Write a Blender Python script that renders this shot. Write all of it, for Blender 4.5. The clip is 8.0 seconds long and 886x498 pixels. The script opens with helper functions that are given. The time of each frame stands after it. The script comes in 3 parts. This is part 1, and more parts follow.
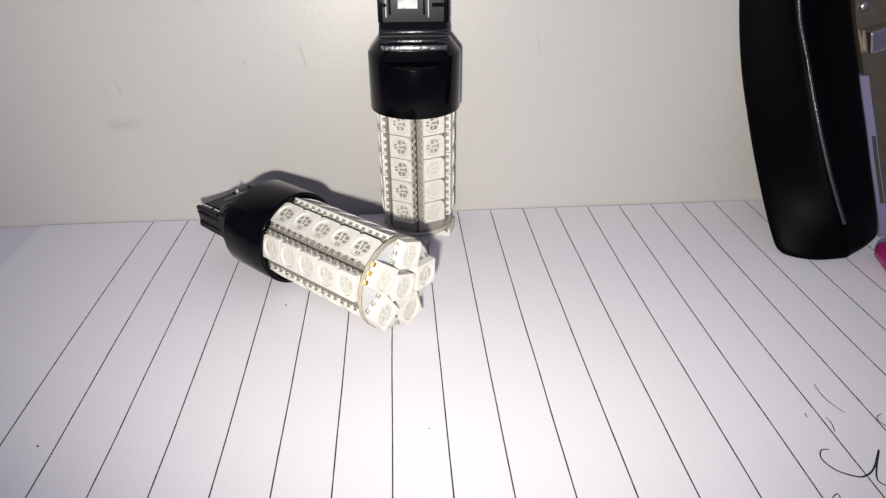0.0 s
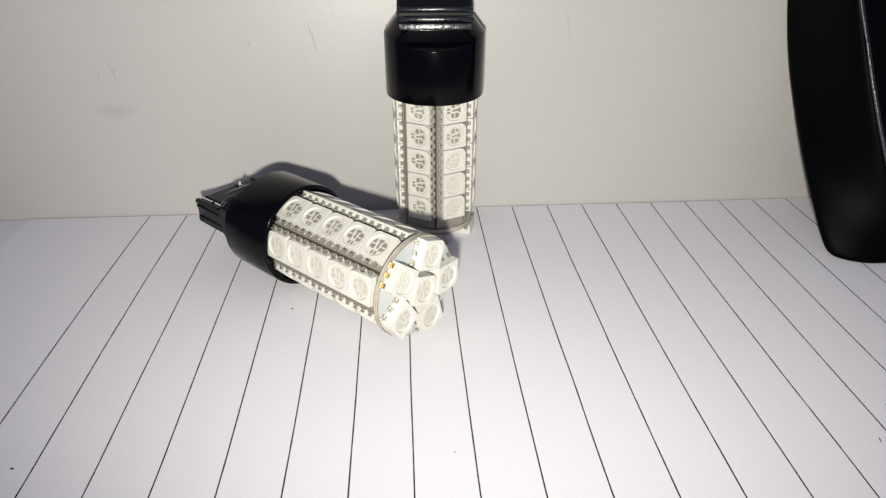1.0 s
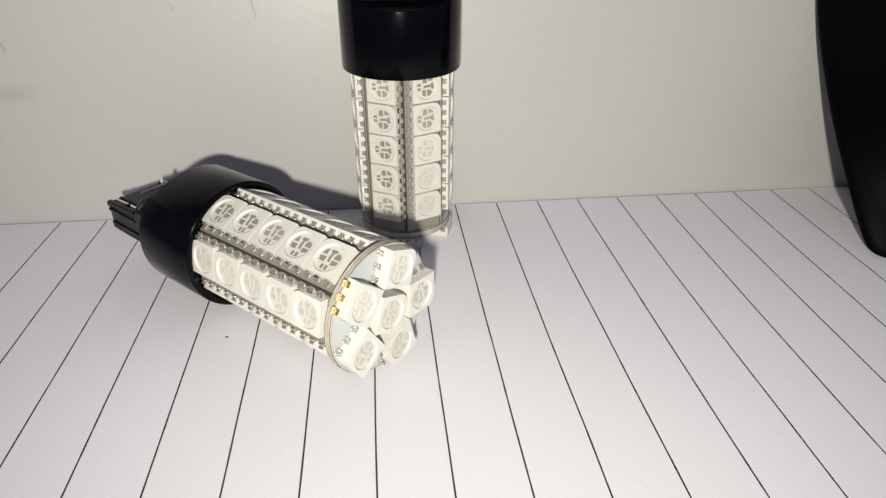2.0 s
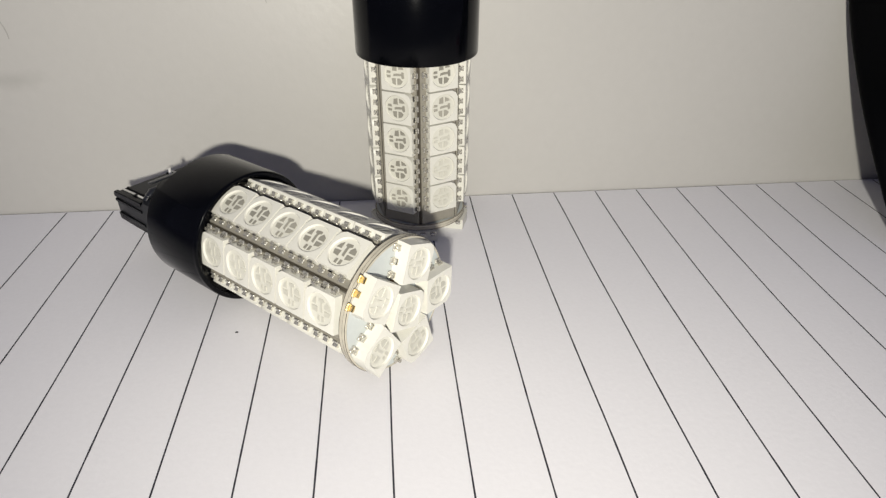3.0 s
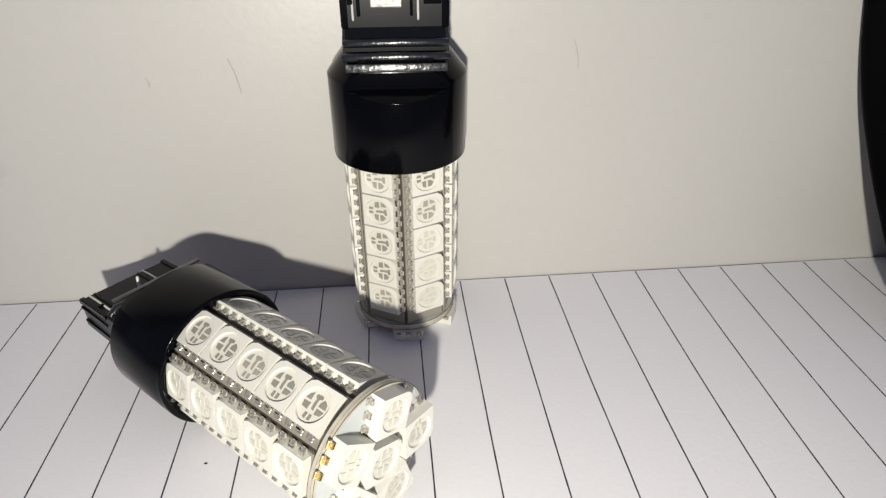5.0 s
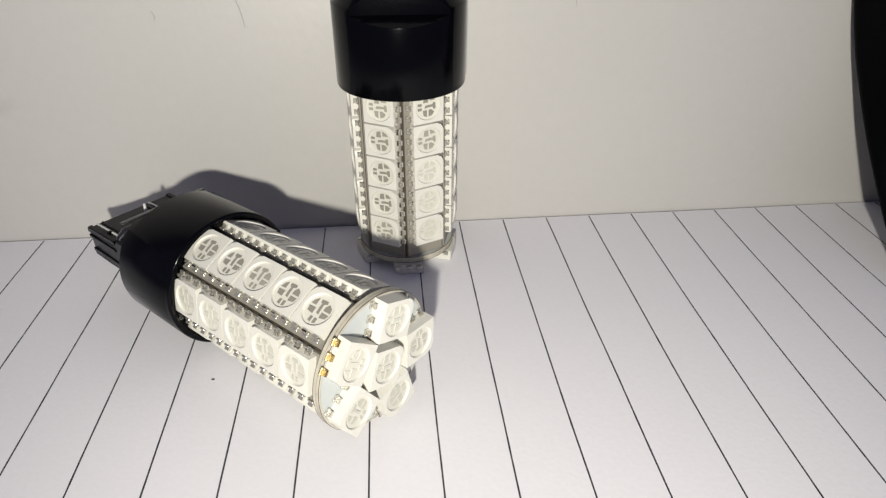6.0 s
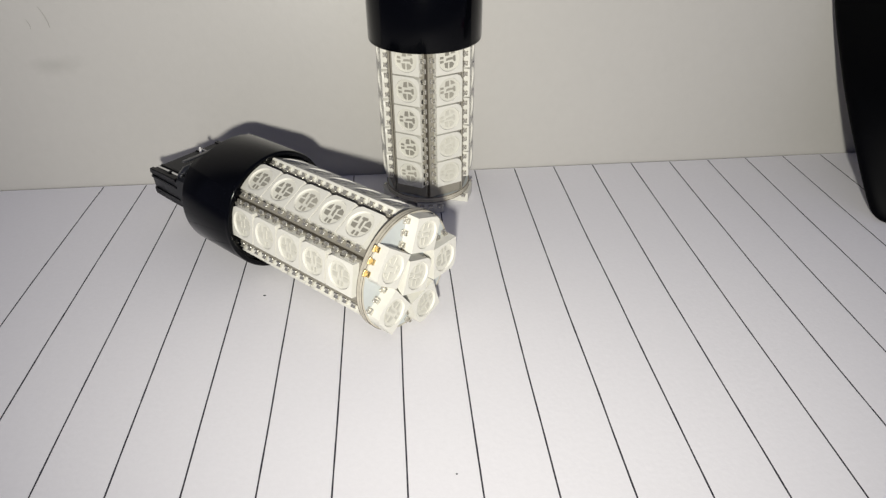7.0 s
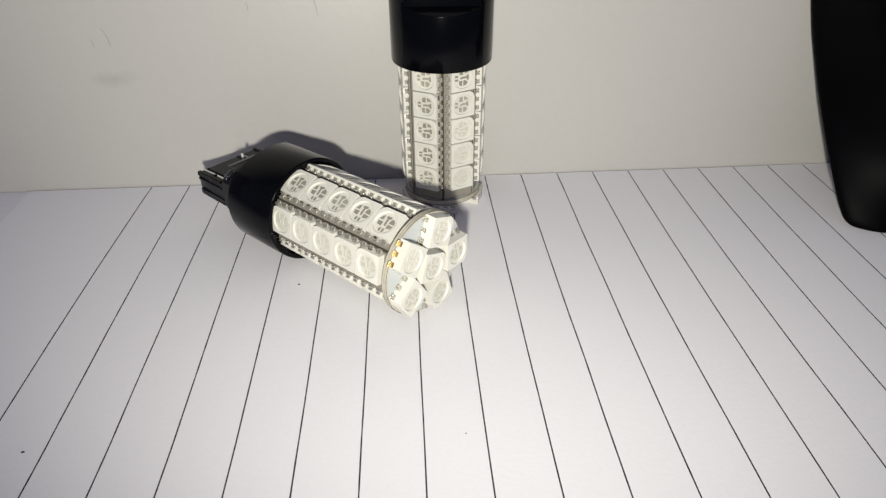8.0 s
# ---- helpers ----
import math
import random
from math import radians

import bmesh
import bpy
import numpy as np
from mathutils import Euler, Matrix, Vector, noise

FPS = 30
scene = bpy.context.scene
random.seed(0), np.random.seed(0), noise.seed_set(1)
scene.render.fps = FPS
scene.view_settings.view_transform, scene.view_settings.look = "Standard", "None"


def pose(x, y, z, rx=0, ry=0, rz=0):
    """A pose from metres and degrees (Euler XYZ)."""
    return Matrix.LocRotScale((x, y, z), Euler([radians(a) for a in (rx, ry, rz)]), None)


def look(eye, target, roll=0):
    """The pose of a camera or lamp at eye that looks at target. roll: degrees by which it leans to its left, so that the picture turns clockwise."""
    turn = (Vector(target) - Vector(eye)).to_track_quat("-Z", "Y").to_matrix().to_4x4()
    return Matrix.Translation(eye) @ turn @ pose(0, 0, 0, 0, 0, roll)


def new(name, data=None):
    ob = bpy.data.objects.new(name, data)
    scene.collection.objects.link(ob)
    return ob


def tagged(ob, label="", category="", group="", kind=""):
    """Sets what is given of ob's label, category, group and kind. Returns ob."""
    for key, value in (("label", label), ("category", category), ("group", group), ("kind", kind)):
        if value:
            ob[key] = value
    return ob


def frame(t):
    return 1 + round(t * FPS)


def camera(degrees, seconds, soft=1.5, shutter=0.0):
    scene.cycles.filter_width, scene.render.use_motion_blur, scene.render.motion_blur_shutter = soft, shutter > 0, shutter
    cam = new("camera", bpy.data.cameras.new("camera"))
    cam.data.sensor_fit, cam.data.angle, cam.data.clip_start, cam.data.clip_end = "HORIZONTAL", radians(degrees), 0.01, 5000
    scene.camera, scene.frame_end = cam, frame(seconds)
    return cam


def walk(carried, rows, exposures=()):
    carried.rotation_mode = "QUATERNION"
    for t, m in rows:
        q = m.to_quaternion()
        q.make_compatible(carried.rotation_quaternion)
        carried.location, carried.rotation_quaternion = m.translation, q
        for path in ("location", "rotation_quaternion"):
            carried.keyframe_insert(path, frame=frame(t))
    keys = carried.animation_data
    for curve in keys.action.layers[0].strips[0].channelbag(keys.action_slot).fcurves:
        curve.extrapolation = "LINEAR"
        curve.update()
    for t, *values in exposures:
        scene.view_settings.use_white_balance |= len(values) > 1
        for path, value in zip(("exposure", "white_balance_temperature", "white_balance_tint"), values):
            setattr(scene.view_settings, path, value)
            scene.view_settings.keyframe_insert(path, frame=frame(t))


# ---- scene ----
cam = camera(69.73, 8.0, soft=1.3)
PATH = [
    (0, (-0.01322, -0.13793, 0.07003), (-0.00717, -0.05181, 0.01956), -0.18),
    (0.5, (-0.01460, -0.13611, 0.06808), (-0.00872, -0.05014, 0.01734), -0.17),
    (1, (-0.01600, -0.12814, 0.06474), (-0.01034, -0.04217, 0.01397), 0.14),
    (1.5, (-0.01549, -0.11538, 0.05858), (-0.00754, -0.02967, 0.00769), 0.32),
    (2, (-0.01403, -0.10871, 0.05530), (-0.00477, -0.02338, 0.00398), 0.22),
    (2.2, (-0.01517, -0.10761, 0.05513), (-0.00652, -0.02242, 0.00347), 0.13),
    (3.3, (-0.01524, -0.10390, 0.05389), (-0.00710, -0.01944, 0.00098), 0.14),
    (3.5, (-0.01513, -0.10171, 0.05419), (-0.00741, -0.01732, 0.00110), -0.32),
    (4, (-0.01405, -0.09502, 0.05904), (-0.00662, -0.01049, 0.00612), -0.33),
    (4.2, (-0.01375, -0.09418, 0.06071), (-0.00626, -0.00988, 0.00745), -0.37),
    (5.3, (-0.01088, -0.09285, 0.06474), (-0.00304, -0.00818, 0.01213), 0.00),
    (5.5, (-0.01149, -0.09442, 0.06061), (-0.00334, -0.01018, 0.00734), 0.13),
    (6, (-0.01217, -0.09906, 0.05898), (-0.00436, -0.01575, 0.00422), 0.11),
    (6.5, (-0.01146, -0.10415, 0.05663), (-0.00332, -0.02181, 0.00047), 0.29),
    (7, (-0.01519, -0.11322, 0.05965), (-0.00887, -0.03130, 0.00264), -0.50),
    (7.5, (-0.01667, -0.11946, 0.06138), (-0.01093, -0.03799, 0.00366), -0.16),
    (8, (-0.01646, -0.12445, 0.06620), (-0.01175, -0.04219, 0.00954), -0.45),
]
EXPOSURES = [(0, -0.1, 6330, 15), (1, -0.16, 6400, 11), (1.5, -0.2, 6460, 10), (2, -0.22, 6520, 10), (3.5, -0.25, 6560, 9), (4, -0.14, 6580, 9), (5.5, -0.06, 6520, 10),
             (6, -0.18, 6500, 10), (6.5, -0.28, 6450, 10), (7.5, -0.34, 6430, 9), (8, -0.28, 6470, 9)]
walk(cam, [(t, look(eye, target, roll)) for t, eye, target, roll in PATH], EXPOSURES)

# ---- light ----
world = bpy.data.worlds.new("room_gloom")
scene.world = world
world.use_nodes = True
world.node_tree.nodes["Background"].inputs[0].default_value = (0.48, 0.50, 0.80, 1)
world.node_tree.nodes["Background"].inputs[1].default_value = 0.27

lamp = new("phone_torch", bpy.data.lights.new("phone_torch", "SPOT"))
lamp.data.energy = 1.17
lamp.data.color = (1.0, 0.96, 0.855)
lamp.data.shadow_soft_size = 0.0025
lamp.data.spot_size = radians(100)
lamp.data.spot_blend = 1.0
lamp.matrix_world = look((-0.020, -0.150, 0.060), (0.004, 0.0, 0.042)) @ Matrix.Diagonal((1.5, 1.0, 1.0, 1.0))


# ---- materials ----
def material(name, colour, rough=0.5, metal=0.0, vary=0.06, scale=900.0, bump=0.0, bump_scale=3000.0, coat=0.0, stain=0.0, stain_scale=40.0,
             stain_colour=None, per_object=0.0, spec=0.5):
    """A surface with grain at a fine scale, stains at a coarse one, and slight relief. Scales are per metre."""
    m = bpy.data.materials.new(name)
    m.use_nodes = True
    nt = m.node_tree
    N, L = nt.nodes.new, nt.links.new
    b = nt.nodes["Principled BSDF"]
    b.inputs["Roughness"].default_value = rough
    b.inputs["Metallic"].default_value = metal
    b.inputs["Coat Weight"].default_value = coat
    b.inputs["Specular IOR Level"].default_value = spec
    co = N("ShaderNodeTexCoord")
    fine = N("ShaderNodeTexNoise")
    fine.inputs["Scale"].default_value = scale
    fine.inputs["Detail"].default_value = 4
    L(co.outputs["Object"], fine.inputs["Vector"])
    mix = N("ShaderNodeMix")
    mix.data_type = "RGBA"
    mix.inputs["A"].default_value = (*[c * (1 - vary) for c in colour], 1)
    mix.inputs["B"].default_value = (*[min(1, c * (1 + vary)) for c in colour], 1)
    L(fine.outputs["Fac"], mix.inputs["Factor"])
    out = mix.outputs["Result"]
    if stain:
        coarse = N("ShaderNodeTexNoise")
        coarse.inputs["Scale"].default_value = stain_scale
        coarse.inputs["Detail"].default_value = 6
        L(co.outputs["Object"], coarse.inputs["Vector"])
        ramp = N("ShaderNodeMapRange")
        ramp.inputs["From Min"].default_value, ramp.inputs["From Max"].default_value = 0.45, 0.75
        ramp.inputs["To Max"].default_value = stain
        L(coarse.outputs["Fac"], ramp.inputs["Value"])
        sm = N("ShaderNodeMix")
        sm.data_type = "RGBA"
        L(ramp.outputs["Result"], sm.inputs["Factor"])
        L(out, sm.inputs["A"])
        sm.inputs["B"].default_value = (*(stain_colour or [c * 0.6 for c in colour]), 1)
        out = sm.outputs["Result"]
        rr = N("ShaderNodeMapRange")
        rr.inputs["To Min"].default_value, rr.inputs["To Max"].default_value = rough * 0.85, min(1, rough * 1.25)
        L(coarse.outputs["Fac"], rr.inputs["Value"])
        L(rr.outputs["Result"], b.inputs["Roughness"])
    if per_object:
        info = N("ShaderNodeObjectInfo")
        hsv = N("ShaderNodeHueSaturation")
        mr = N("ShaderNodeMapRange")
        mr.inputs["To Min"].default_value, mr.inputs["To Max"].default_value = 1 - per_object, 1 + per_object
        L(info.outputs["Random"], mr.inputs["Value"])
        L(mr.outputs["Result"], hsv.inputs["Value"])
        L(out, hsv.inputs["Color"])
        out = hsv.outputs["Color"]
    L(out, b.inputs["Base Color"])
    if bump:
        bt = N("ShaderNodeTexNoise")
        bt.inputs["Scale"].default_value = bump_scale
        bt.inputs["Detail"].default_value = 3
        L(co.outputs["Object"], bt.inputs["Vector"])
        bn = N("ShaderNodeBump")
        bn.inputs["Strength"].default_value = bump
        bn.inputs["Distance"].default_value = 0.0002
        L(bt.outputs["Fac"], bn.inputs["Height"])
        L(bn.outputs["Normal"], b.inputs["Normal"])
    return m


PAPER = material("writing_paper", (0.80, 0.79, 0.82), rough=0.7, vary=0.03, scale=1500, bump=0.08, bump_scale=1800, stain=0.10, stain_scale=25,
                 stain_colour=(0.70, 0.69, 0.70), spec=0.3)
PRINT = material("printed_line", (0.022, 0.021, 0.032), rough=0.6, vary=0.5, scale=2500, stain=0.25, stain_scale=200, stain_colour=(0.07, 0.068, 0.085), per_object=0.12)
DESK = material("desk_sheet", (0.74, 0.73, 0.78), rough=0.6, vary=0.04, scale=800, stain=0.15, stain_scale=20)
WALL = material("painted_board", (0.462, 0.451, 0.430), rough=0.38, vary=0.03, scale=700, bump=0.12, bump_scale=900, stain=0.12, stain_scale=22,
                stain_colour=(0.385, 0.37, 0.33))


def grey_patch(m, x, z, wx, wz, colour, most):
    """A grey patch in a material, round x, z of its object, with a ragged edge."""
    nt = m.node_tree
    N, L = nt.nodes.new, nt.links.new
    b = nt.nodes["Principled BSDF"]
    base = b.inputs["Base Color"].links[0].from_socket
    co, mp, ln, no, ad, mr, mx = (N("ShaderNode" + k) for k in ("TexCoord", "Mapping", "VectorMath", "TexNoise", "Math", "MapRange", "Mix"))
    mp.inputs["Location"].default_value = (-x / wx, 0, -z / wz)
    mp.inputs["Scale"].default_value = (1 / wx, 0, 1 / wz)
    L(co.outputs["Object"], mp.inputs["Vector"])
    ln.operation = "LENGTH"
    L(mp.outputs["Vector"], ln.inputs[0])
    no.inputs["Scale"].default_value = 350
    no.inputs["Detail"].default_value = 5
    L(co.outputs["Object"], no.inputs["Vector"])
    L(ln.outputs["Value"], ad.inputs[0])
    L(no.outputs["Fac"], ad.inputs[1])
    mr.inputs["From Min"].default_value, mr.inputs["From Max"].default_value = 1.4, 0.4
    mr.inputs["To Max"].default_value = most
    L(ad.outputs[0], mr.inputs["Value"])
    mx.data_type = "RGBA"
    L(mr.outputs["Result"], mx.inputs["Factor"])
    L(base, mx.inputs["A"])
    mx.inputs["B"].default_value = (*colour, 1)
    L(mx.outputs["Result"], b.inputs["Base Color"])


# A rubbed smudge on the board.
grey_patch(WALL, -0.0735, 0.0232, 0.0065, 0.0022, (0.30, 0.29, 0.27), 0.40)
# A second, fainter grey patch, lower on the board.
grey_patch(WALL, -0.0500, 0.0080, 0.0040, 0.0050, (0.36, 0.34, 0.31), 0.20)
SMUDGE = material("grey_smudge", (0.33, 0.32, 0.30), rough=0.6, vary=0.2)
BLACK = material("black_gloss_plastic", (0.0012, 0.0014, 0.0022), rough=0.13, vary=0.3, scale=1200, bump=0.05, bump_scale=1500, stain=0.5, stain_scale=120,
                 stain_colour=(0.002, 0.0022, 0.003), spec=0.14)
# Glossier black for strips that are added to catch the torch's highlights.
SHINY_BLACK = material("black_highlight_strip", (0.006, 0.007, 0.010), rough=0.3, vary=0.3, scale=1500, bump=0.5, bump_scale=1400, spec=1.0)
DULL_BLACK = material("dull_black_plastic", (0.005, 0.006, 0.008), rough=0.30, vary=0.3, scale=1200, spec=0.16)
LED_WHITE = material("led_housing", (0.63, 0.62, 0.565), rough=0.42, vary=0.03, scale=2500, per_object=0.03)
RESIN = material("clear_resin", (0.60, 0.59, 0.525), rough=0.22, vary=0.04, scale=2000, per_object=0.05)
FRAME = material("lead_frame_grey", (0.25, 0.24, 0.205), rough=0.35, vary=0.2, scale=3000, per_object=0.3)
# Lighter copy of the lead frame grey, with the torch's glare painted in.
FRAME_GLARE = material("glare_lead_frame", (0.49, 0.48, 0.42), rough=0.35, vary=0.15, scale=3000, per_object=0.15)
SOLDER = material("solder", (0.62, 0.60, 0.54), rough=0.25, metal=0.75, vary=0.5, scale=2500, bump=0.5, bump_scale=2500)
BOARD = material("white_circuit_board", (0.46, 0.49, 0.49), rough=0.4, vary=0.06, scale=1500)
SIDE_BOARD = material("grey_circuit_board", (0.235, 0.22, 0.185), rough=0.4, vary=0.15, scale=1500)
CORE = material("board_edge", (0.05, 0.042, 0.03), rough=0.6, vary=0.3, scale=1200)
STEEL = material("bright_steel", (0.62, 0.61, 0.58), rough=0.3, metal=1.0, vary=0.15, scale=800, bump=0.2, bump_scale=800)
GILT = material("gilt_solder", (0.52, 0.40, 0.20), rough=0.4, metal=0.7, vary=0.35, scale=2500, bump=0.5, bump_scale=2500)
WIRE = material("bright_wire", (0.72, 0.71, 0.68), rough=0.35, metal=0.35, vary=0.15, scale=900)
PLATE = material("worn_contact", (0.30, 0.30, 0.29), rough=0.5, metal=1.0, vary=0.5, scale=900, bump=0.6, bump_scale=1200, stain=0.7, stain_scale=300)
RIM = material("board_rim", (0.44, 0.41, 0.34), rough=0.3, vary=0.35, scale=900)
TIN = material("dull_metal", (0.19, 0.165, 0.12), rough=0.45, metal=0.8, vary=0.2, scale=400, bump=0.2, bump_scale=600, stain=0.4, stain_scale=120)
STAPLER = material("stapler_plastic", (0.0009, 0.0010, 0.0014), rough=0.45, vary=0.3, scale=300, spec=0.035, stain=0.3, stain_scale=40,
                   stain_colour=(0.0015, 0.0017, 0.003))
RAIL = material("pale_rail", (0.19, 0.18, 0.28), rough=0.35, vary=0.08, scale=500)
PINK = material("pink_plastic", (0.33, 0.018, 0.13), rough=0.35, vary=0.1, scale=600)
INK = material("black_ink", (0.02, 0.02, 0.03), rough=0.5, vary=0.3, scale=3000)
BROWN = material("brown_chip", (0.20, 0.12, 0.06), rough=0.5, vary=0.2, scale=2000)

MM = 0.001


# ---- builders: everything below is shaped in millimetres ----
def part(name, bm, mat, parent=None, label="", m=None, smooth=None):
    """Links a bmesh as one mesh object, under parent if there is one."""
    me = bpy.data.meshes.new(name)
    bmesh.ops.scale(bm, vec=(MM, MM, MM), verts=bm.verts)
    bmesh.ops.recalc_face_normals(bm, faces=bm.faces)
    if smooth is not None:
        for f in bm.faces:
            f.smooth = True
        for e in bm.edges:
            e.smooth = len(e.link_faces) == 2 and e.calc_face_angle(0) < radians(smooth)
    bm.to_mesh(me)
    bm.free()
    me.materials.append(mat)
    return put(name, me, parent, label, m)


def put(name, me, parent=None, label="", m=None):
    ob = new(name, me)
    if parent:
        ob.parent = parent
    if m is not None:
        m = m.copy()
        m.translation *= MM
        ob.matrix_basis = m
    if label:
        tagged(ob, label)
    return ob


def box(x0, x1, y0, y1, z0, z1, bevel=0.0, bm=None, segments=2):
    b = bmesh.new()
    bmesh.ops.create_cube(b, size=1)
    for v in b.verts:
        v.co = Vector(((x0 + x1) / 2 + v.co.x * (x1 - x0), (y0 + y1) / 2 + v.co.y * (y1 - y0), (z0 + z1) / 2 + v.co.z * (z1 - z0)))
    if bevel:
        bmesh.ops.bevel(b, geom=b.edges[:], offset=bevel, segments=segments, affect="EDGES", profile=0.5)
    return b if bm is None else join(bm, b)


def join(bm, other):
    me = bpy.data.meshes.new("join")
    other.to_mesh(me)
    other.free()
    bm.from_mesh(me)
    bpy.data.meshes.remove(me)
    return bm


def lathe(profile, n=64, closed=False):
    """Turns (radius, z) pairs round the z axis."""
    bm = bmesh.new()
    rings = []
    for r, z in profile:
        if r < 1e-6:
            rings.append([bm.verts.new((0, 0, z))])
        else:
            rings.append([bm.verts.new((r * math.cos(2 * math.pi * k / n), r * math.sin(2 * math.pi * k / n), z)) for k in range(n)])
    pairs = list(zip(rings, rings[1:])) + ([(rings[-1], rings[0])] if closed else [])
    for a, b in pairs:
        for k in range(n):
            j = (k + 1) % n
            if len(a) == 1 and len(b) == 1:
                continue
            if len(a) == 1:
                bm.faces.new((a[0], b[k], b[j]))
            elif len(b) == 1:
                bm.faces.new((a[k], a[j], b[0]))
            else:
                bm.faces.new((a[k], a[j], b[j], b[k]))
    return bm


def rod(points, radius, n=8):
    """A round wire along points."""
    bm = bmesh.new()
    pts = [Vector(p) for p in points]
    rings = []
    for i, p in enumerate(pts):
        d = (pts[min(i + 1, len(pts) - 1)] - pts[max(i - 1, 0)]).normalized()
        s = d.orthogonal().normalized() if i == 0 else (rings_s - rings_s.dot(d) * d).normalized()
        rings_s = s
        t = d.cross(s)
        rings.append([bm.verts.new(p + radius * (math.cos(2 * math.pi * k / n) * s + math.sin(2 * math.pi * k / n) * t)) for k in range(n)])
    for a, b in zip(rings, rings[1:]):
        for k in range(n):
            bm.faces.new((a[k], a[(k + 1) % n], b[(k + 1) % n], b[k]))
    bm.faces.new(rings[0][::-1])
    bm.faces.new(rings[-1])
    return bm


def cut(bm, point, normal):
    """Cuts away what lies on the normal's side of a plane and closes the cut."""
    geom = bm.verts[:] + bm.edges[:] + bm.faces[:]
    r = bmesh.ops.bisect_plane(bm, geom=geom, plane_co=point, plane_no=normal, clear_outer=True)
    edges = [e for e in r["geom_cut"] if isinstance(e, bmesh.types.BMEdge)]
    bmesh.ops.contextual_create(bm, geom=edges)
    return bm


def soften(bm, offset, angle, segments=2):
    """Rounds the edges that are sharper than angle."""
    bmesh.ops.remove_doubles(bm, verts=bm.verts, dist=0.01)
    edges = [e for e in bm.edges if len(e.link_faces) == 2 and e.calc_face_angle(0) > radians(angle)]
    bmesh.ops.bevel(bm, geom=edges, offset=offset, segments=segments, affect="EDGES", profile=0.5, clamp_overlap=True)
    return bm


# ---- desk, paper and wall ----
LEAN = 0.052  # the board leans back by three degrees
bm = box(-500, 500, -600, 40, -30, -0.45, 1.0)
desk = tagged(part("desk_top", bm, DESK), "pale lavender white desk surface under the ruled page", "desk", kind="structure")
bm = box(-500, 500, 0.0, 12, -0.44, 320, 0.4)
for v in bm.verts:
    v.co.y += LEAN * max(0.0, v.co.z)
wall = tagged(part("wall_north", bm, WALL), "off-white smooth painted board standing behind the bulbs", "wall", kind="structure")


def paper_height(x, y):
    """A page lies nearly flat, with a soft lift towards its far right part."""
    w = max(0.0, min(1.0, (x - 30) / 80)) * max(0.0, min(1.0, 1 - abs(y + 30) / 45))
    return 0.5 * w * w * (3 - 2 * w) * 0.8 + 0.05 * math.sin(x * 0.11) * math.sin(y * 0.07 + 1) * max(0.0, min(1.0, (x - 20) / 20))


bm = bmesh.new()
nx, ny = 100, 72
grid = [[bm.verts.new((-97.5 + 296 * i / nx, -0.35 - 209 * j / ny, paper_height(-97.5 + 296 * i / nx, -0.35 - 209 * j / ny))) for j in range(ny + 1)]
        for i in range(nx + 1)]
for i in range(nx):
    for j in range(ny):
        bm.faces.new((grid[i][j], grid[i][j + 1], grid[i + 1][j + 1], grid[i + 1][j]))
r = bmesh.ops.extrude_face_region(bm, geom=bm.faces[:])
for v in [g for g in r["geom"] if isinstance(g, bmesh.types.BMVert)]:
    v.co.z = min(v.co.z - 0.2, -0.2)
page = tagged(part("ruled_page", bm, PAPER, smooth=40), "white writing page with dark printed lines lying against the board", "paper")


def ruled_line(x):
    """A printed line across the page at x; its width and course waver a little, and its bow is fitted to the camera's
    view.
    """
    bm = bmesh.new()
    prev = None
    for i in range(140):
        y = -0.6 - 208.0 * i / 139
        bow = math.sin(math.pi * min(1.0, -y / 70)) * (0.36 * min(1.0, max(0.0, (-x - 24) / 24)) + 0.2 * min(1.0, max(0.0, (x - 16) / 24)))
        c = x - bow + 0.08 * noise.noise(Vector((x, y * 0.06, 3)))
        half = 0.100 + 0.03 * noise.noise(Vector((x * 3, y * 0.9, 7)))
        a, b = (bm.verts.new((c + d, y, paper_height(c, y) + 0.02)) for d in (-half, half))
        if prev:
            bm.faces.new((prev[0], prev[1], b, a))
        prev = (a, b)
    return bm


for i in range(-9, 25):
    part("ruled_line", ruled_line(8.0 * i), PRINT, page)


def ribbon(points, width):
    """A flat pen stroke on the page; its ends thin out."""
    bm = bmesh.new()
    pts = [Vector((x, y, paper_height(x, y) + 0.03)) for x, y in points]
    fine = []
    for i in range(len(pts) - 1):
        p0, p1, p2, p3 = pts[max(i - 1, 0)], pts[i], pts[i + 1], pts[min(i + 2, len(pts) - 1)]
        for k in range(6):
            t = k / 6
            fine.append(0.5 * (2 * p1 + (p2 - p0) * t + (2 * p0 - 5 * p1 + 4 * p2 - p3) * t * t + (3 * p1 - p0 - 3 * p2 + p3) * t ** 3))
    fine.append(pts[-1])
    prev = None
    for i, p in enumerate(fine):
        d = (fine[min(i + 1, len(fine) - 1)] - fine[max(i - 1, 0)]).normalized()
        s = Vector((-d.y, d.x, 0)) * width * (0.35 + 0.65 * math.sin(math.pi * min(1, max(0.03, (i + 1) / (len(fine) + 1)))) ** 0.5) / 2
        a, b = bm.verts.new(p + s), bm.verts.new(p - s)
        if prev:
            bm.faces.new((prev[0], prev[1], b, a))
        prev = (a, b)
    return bm


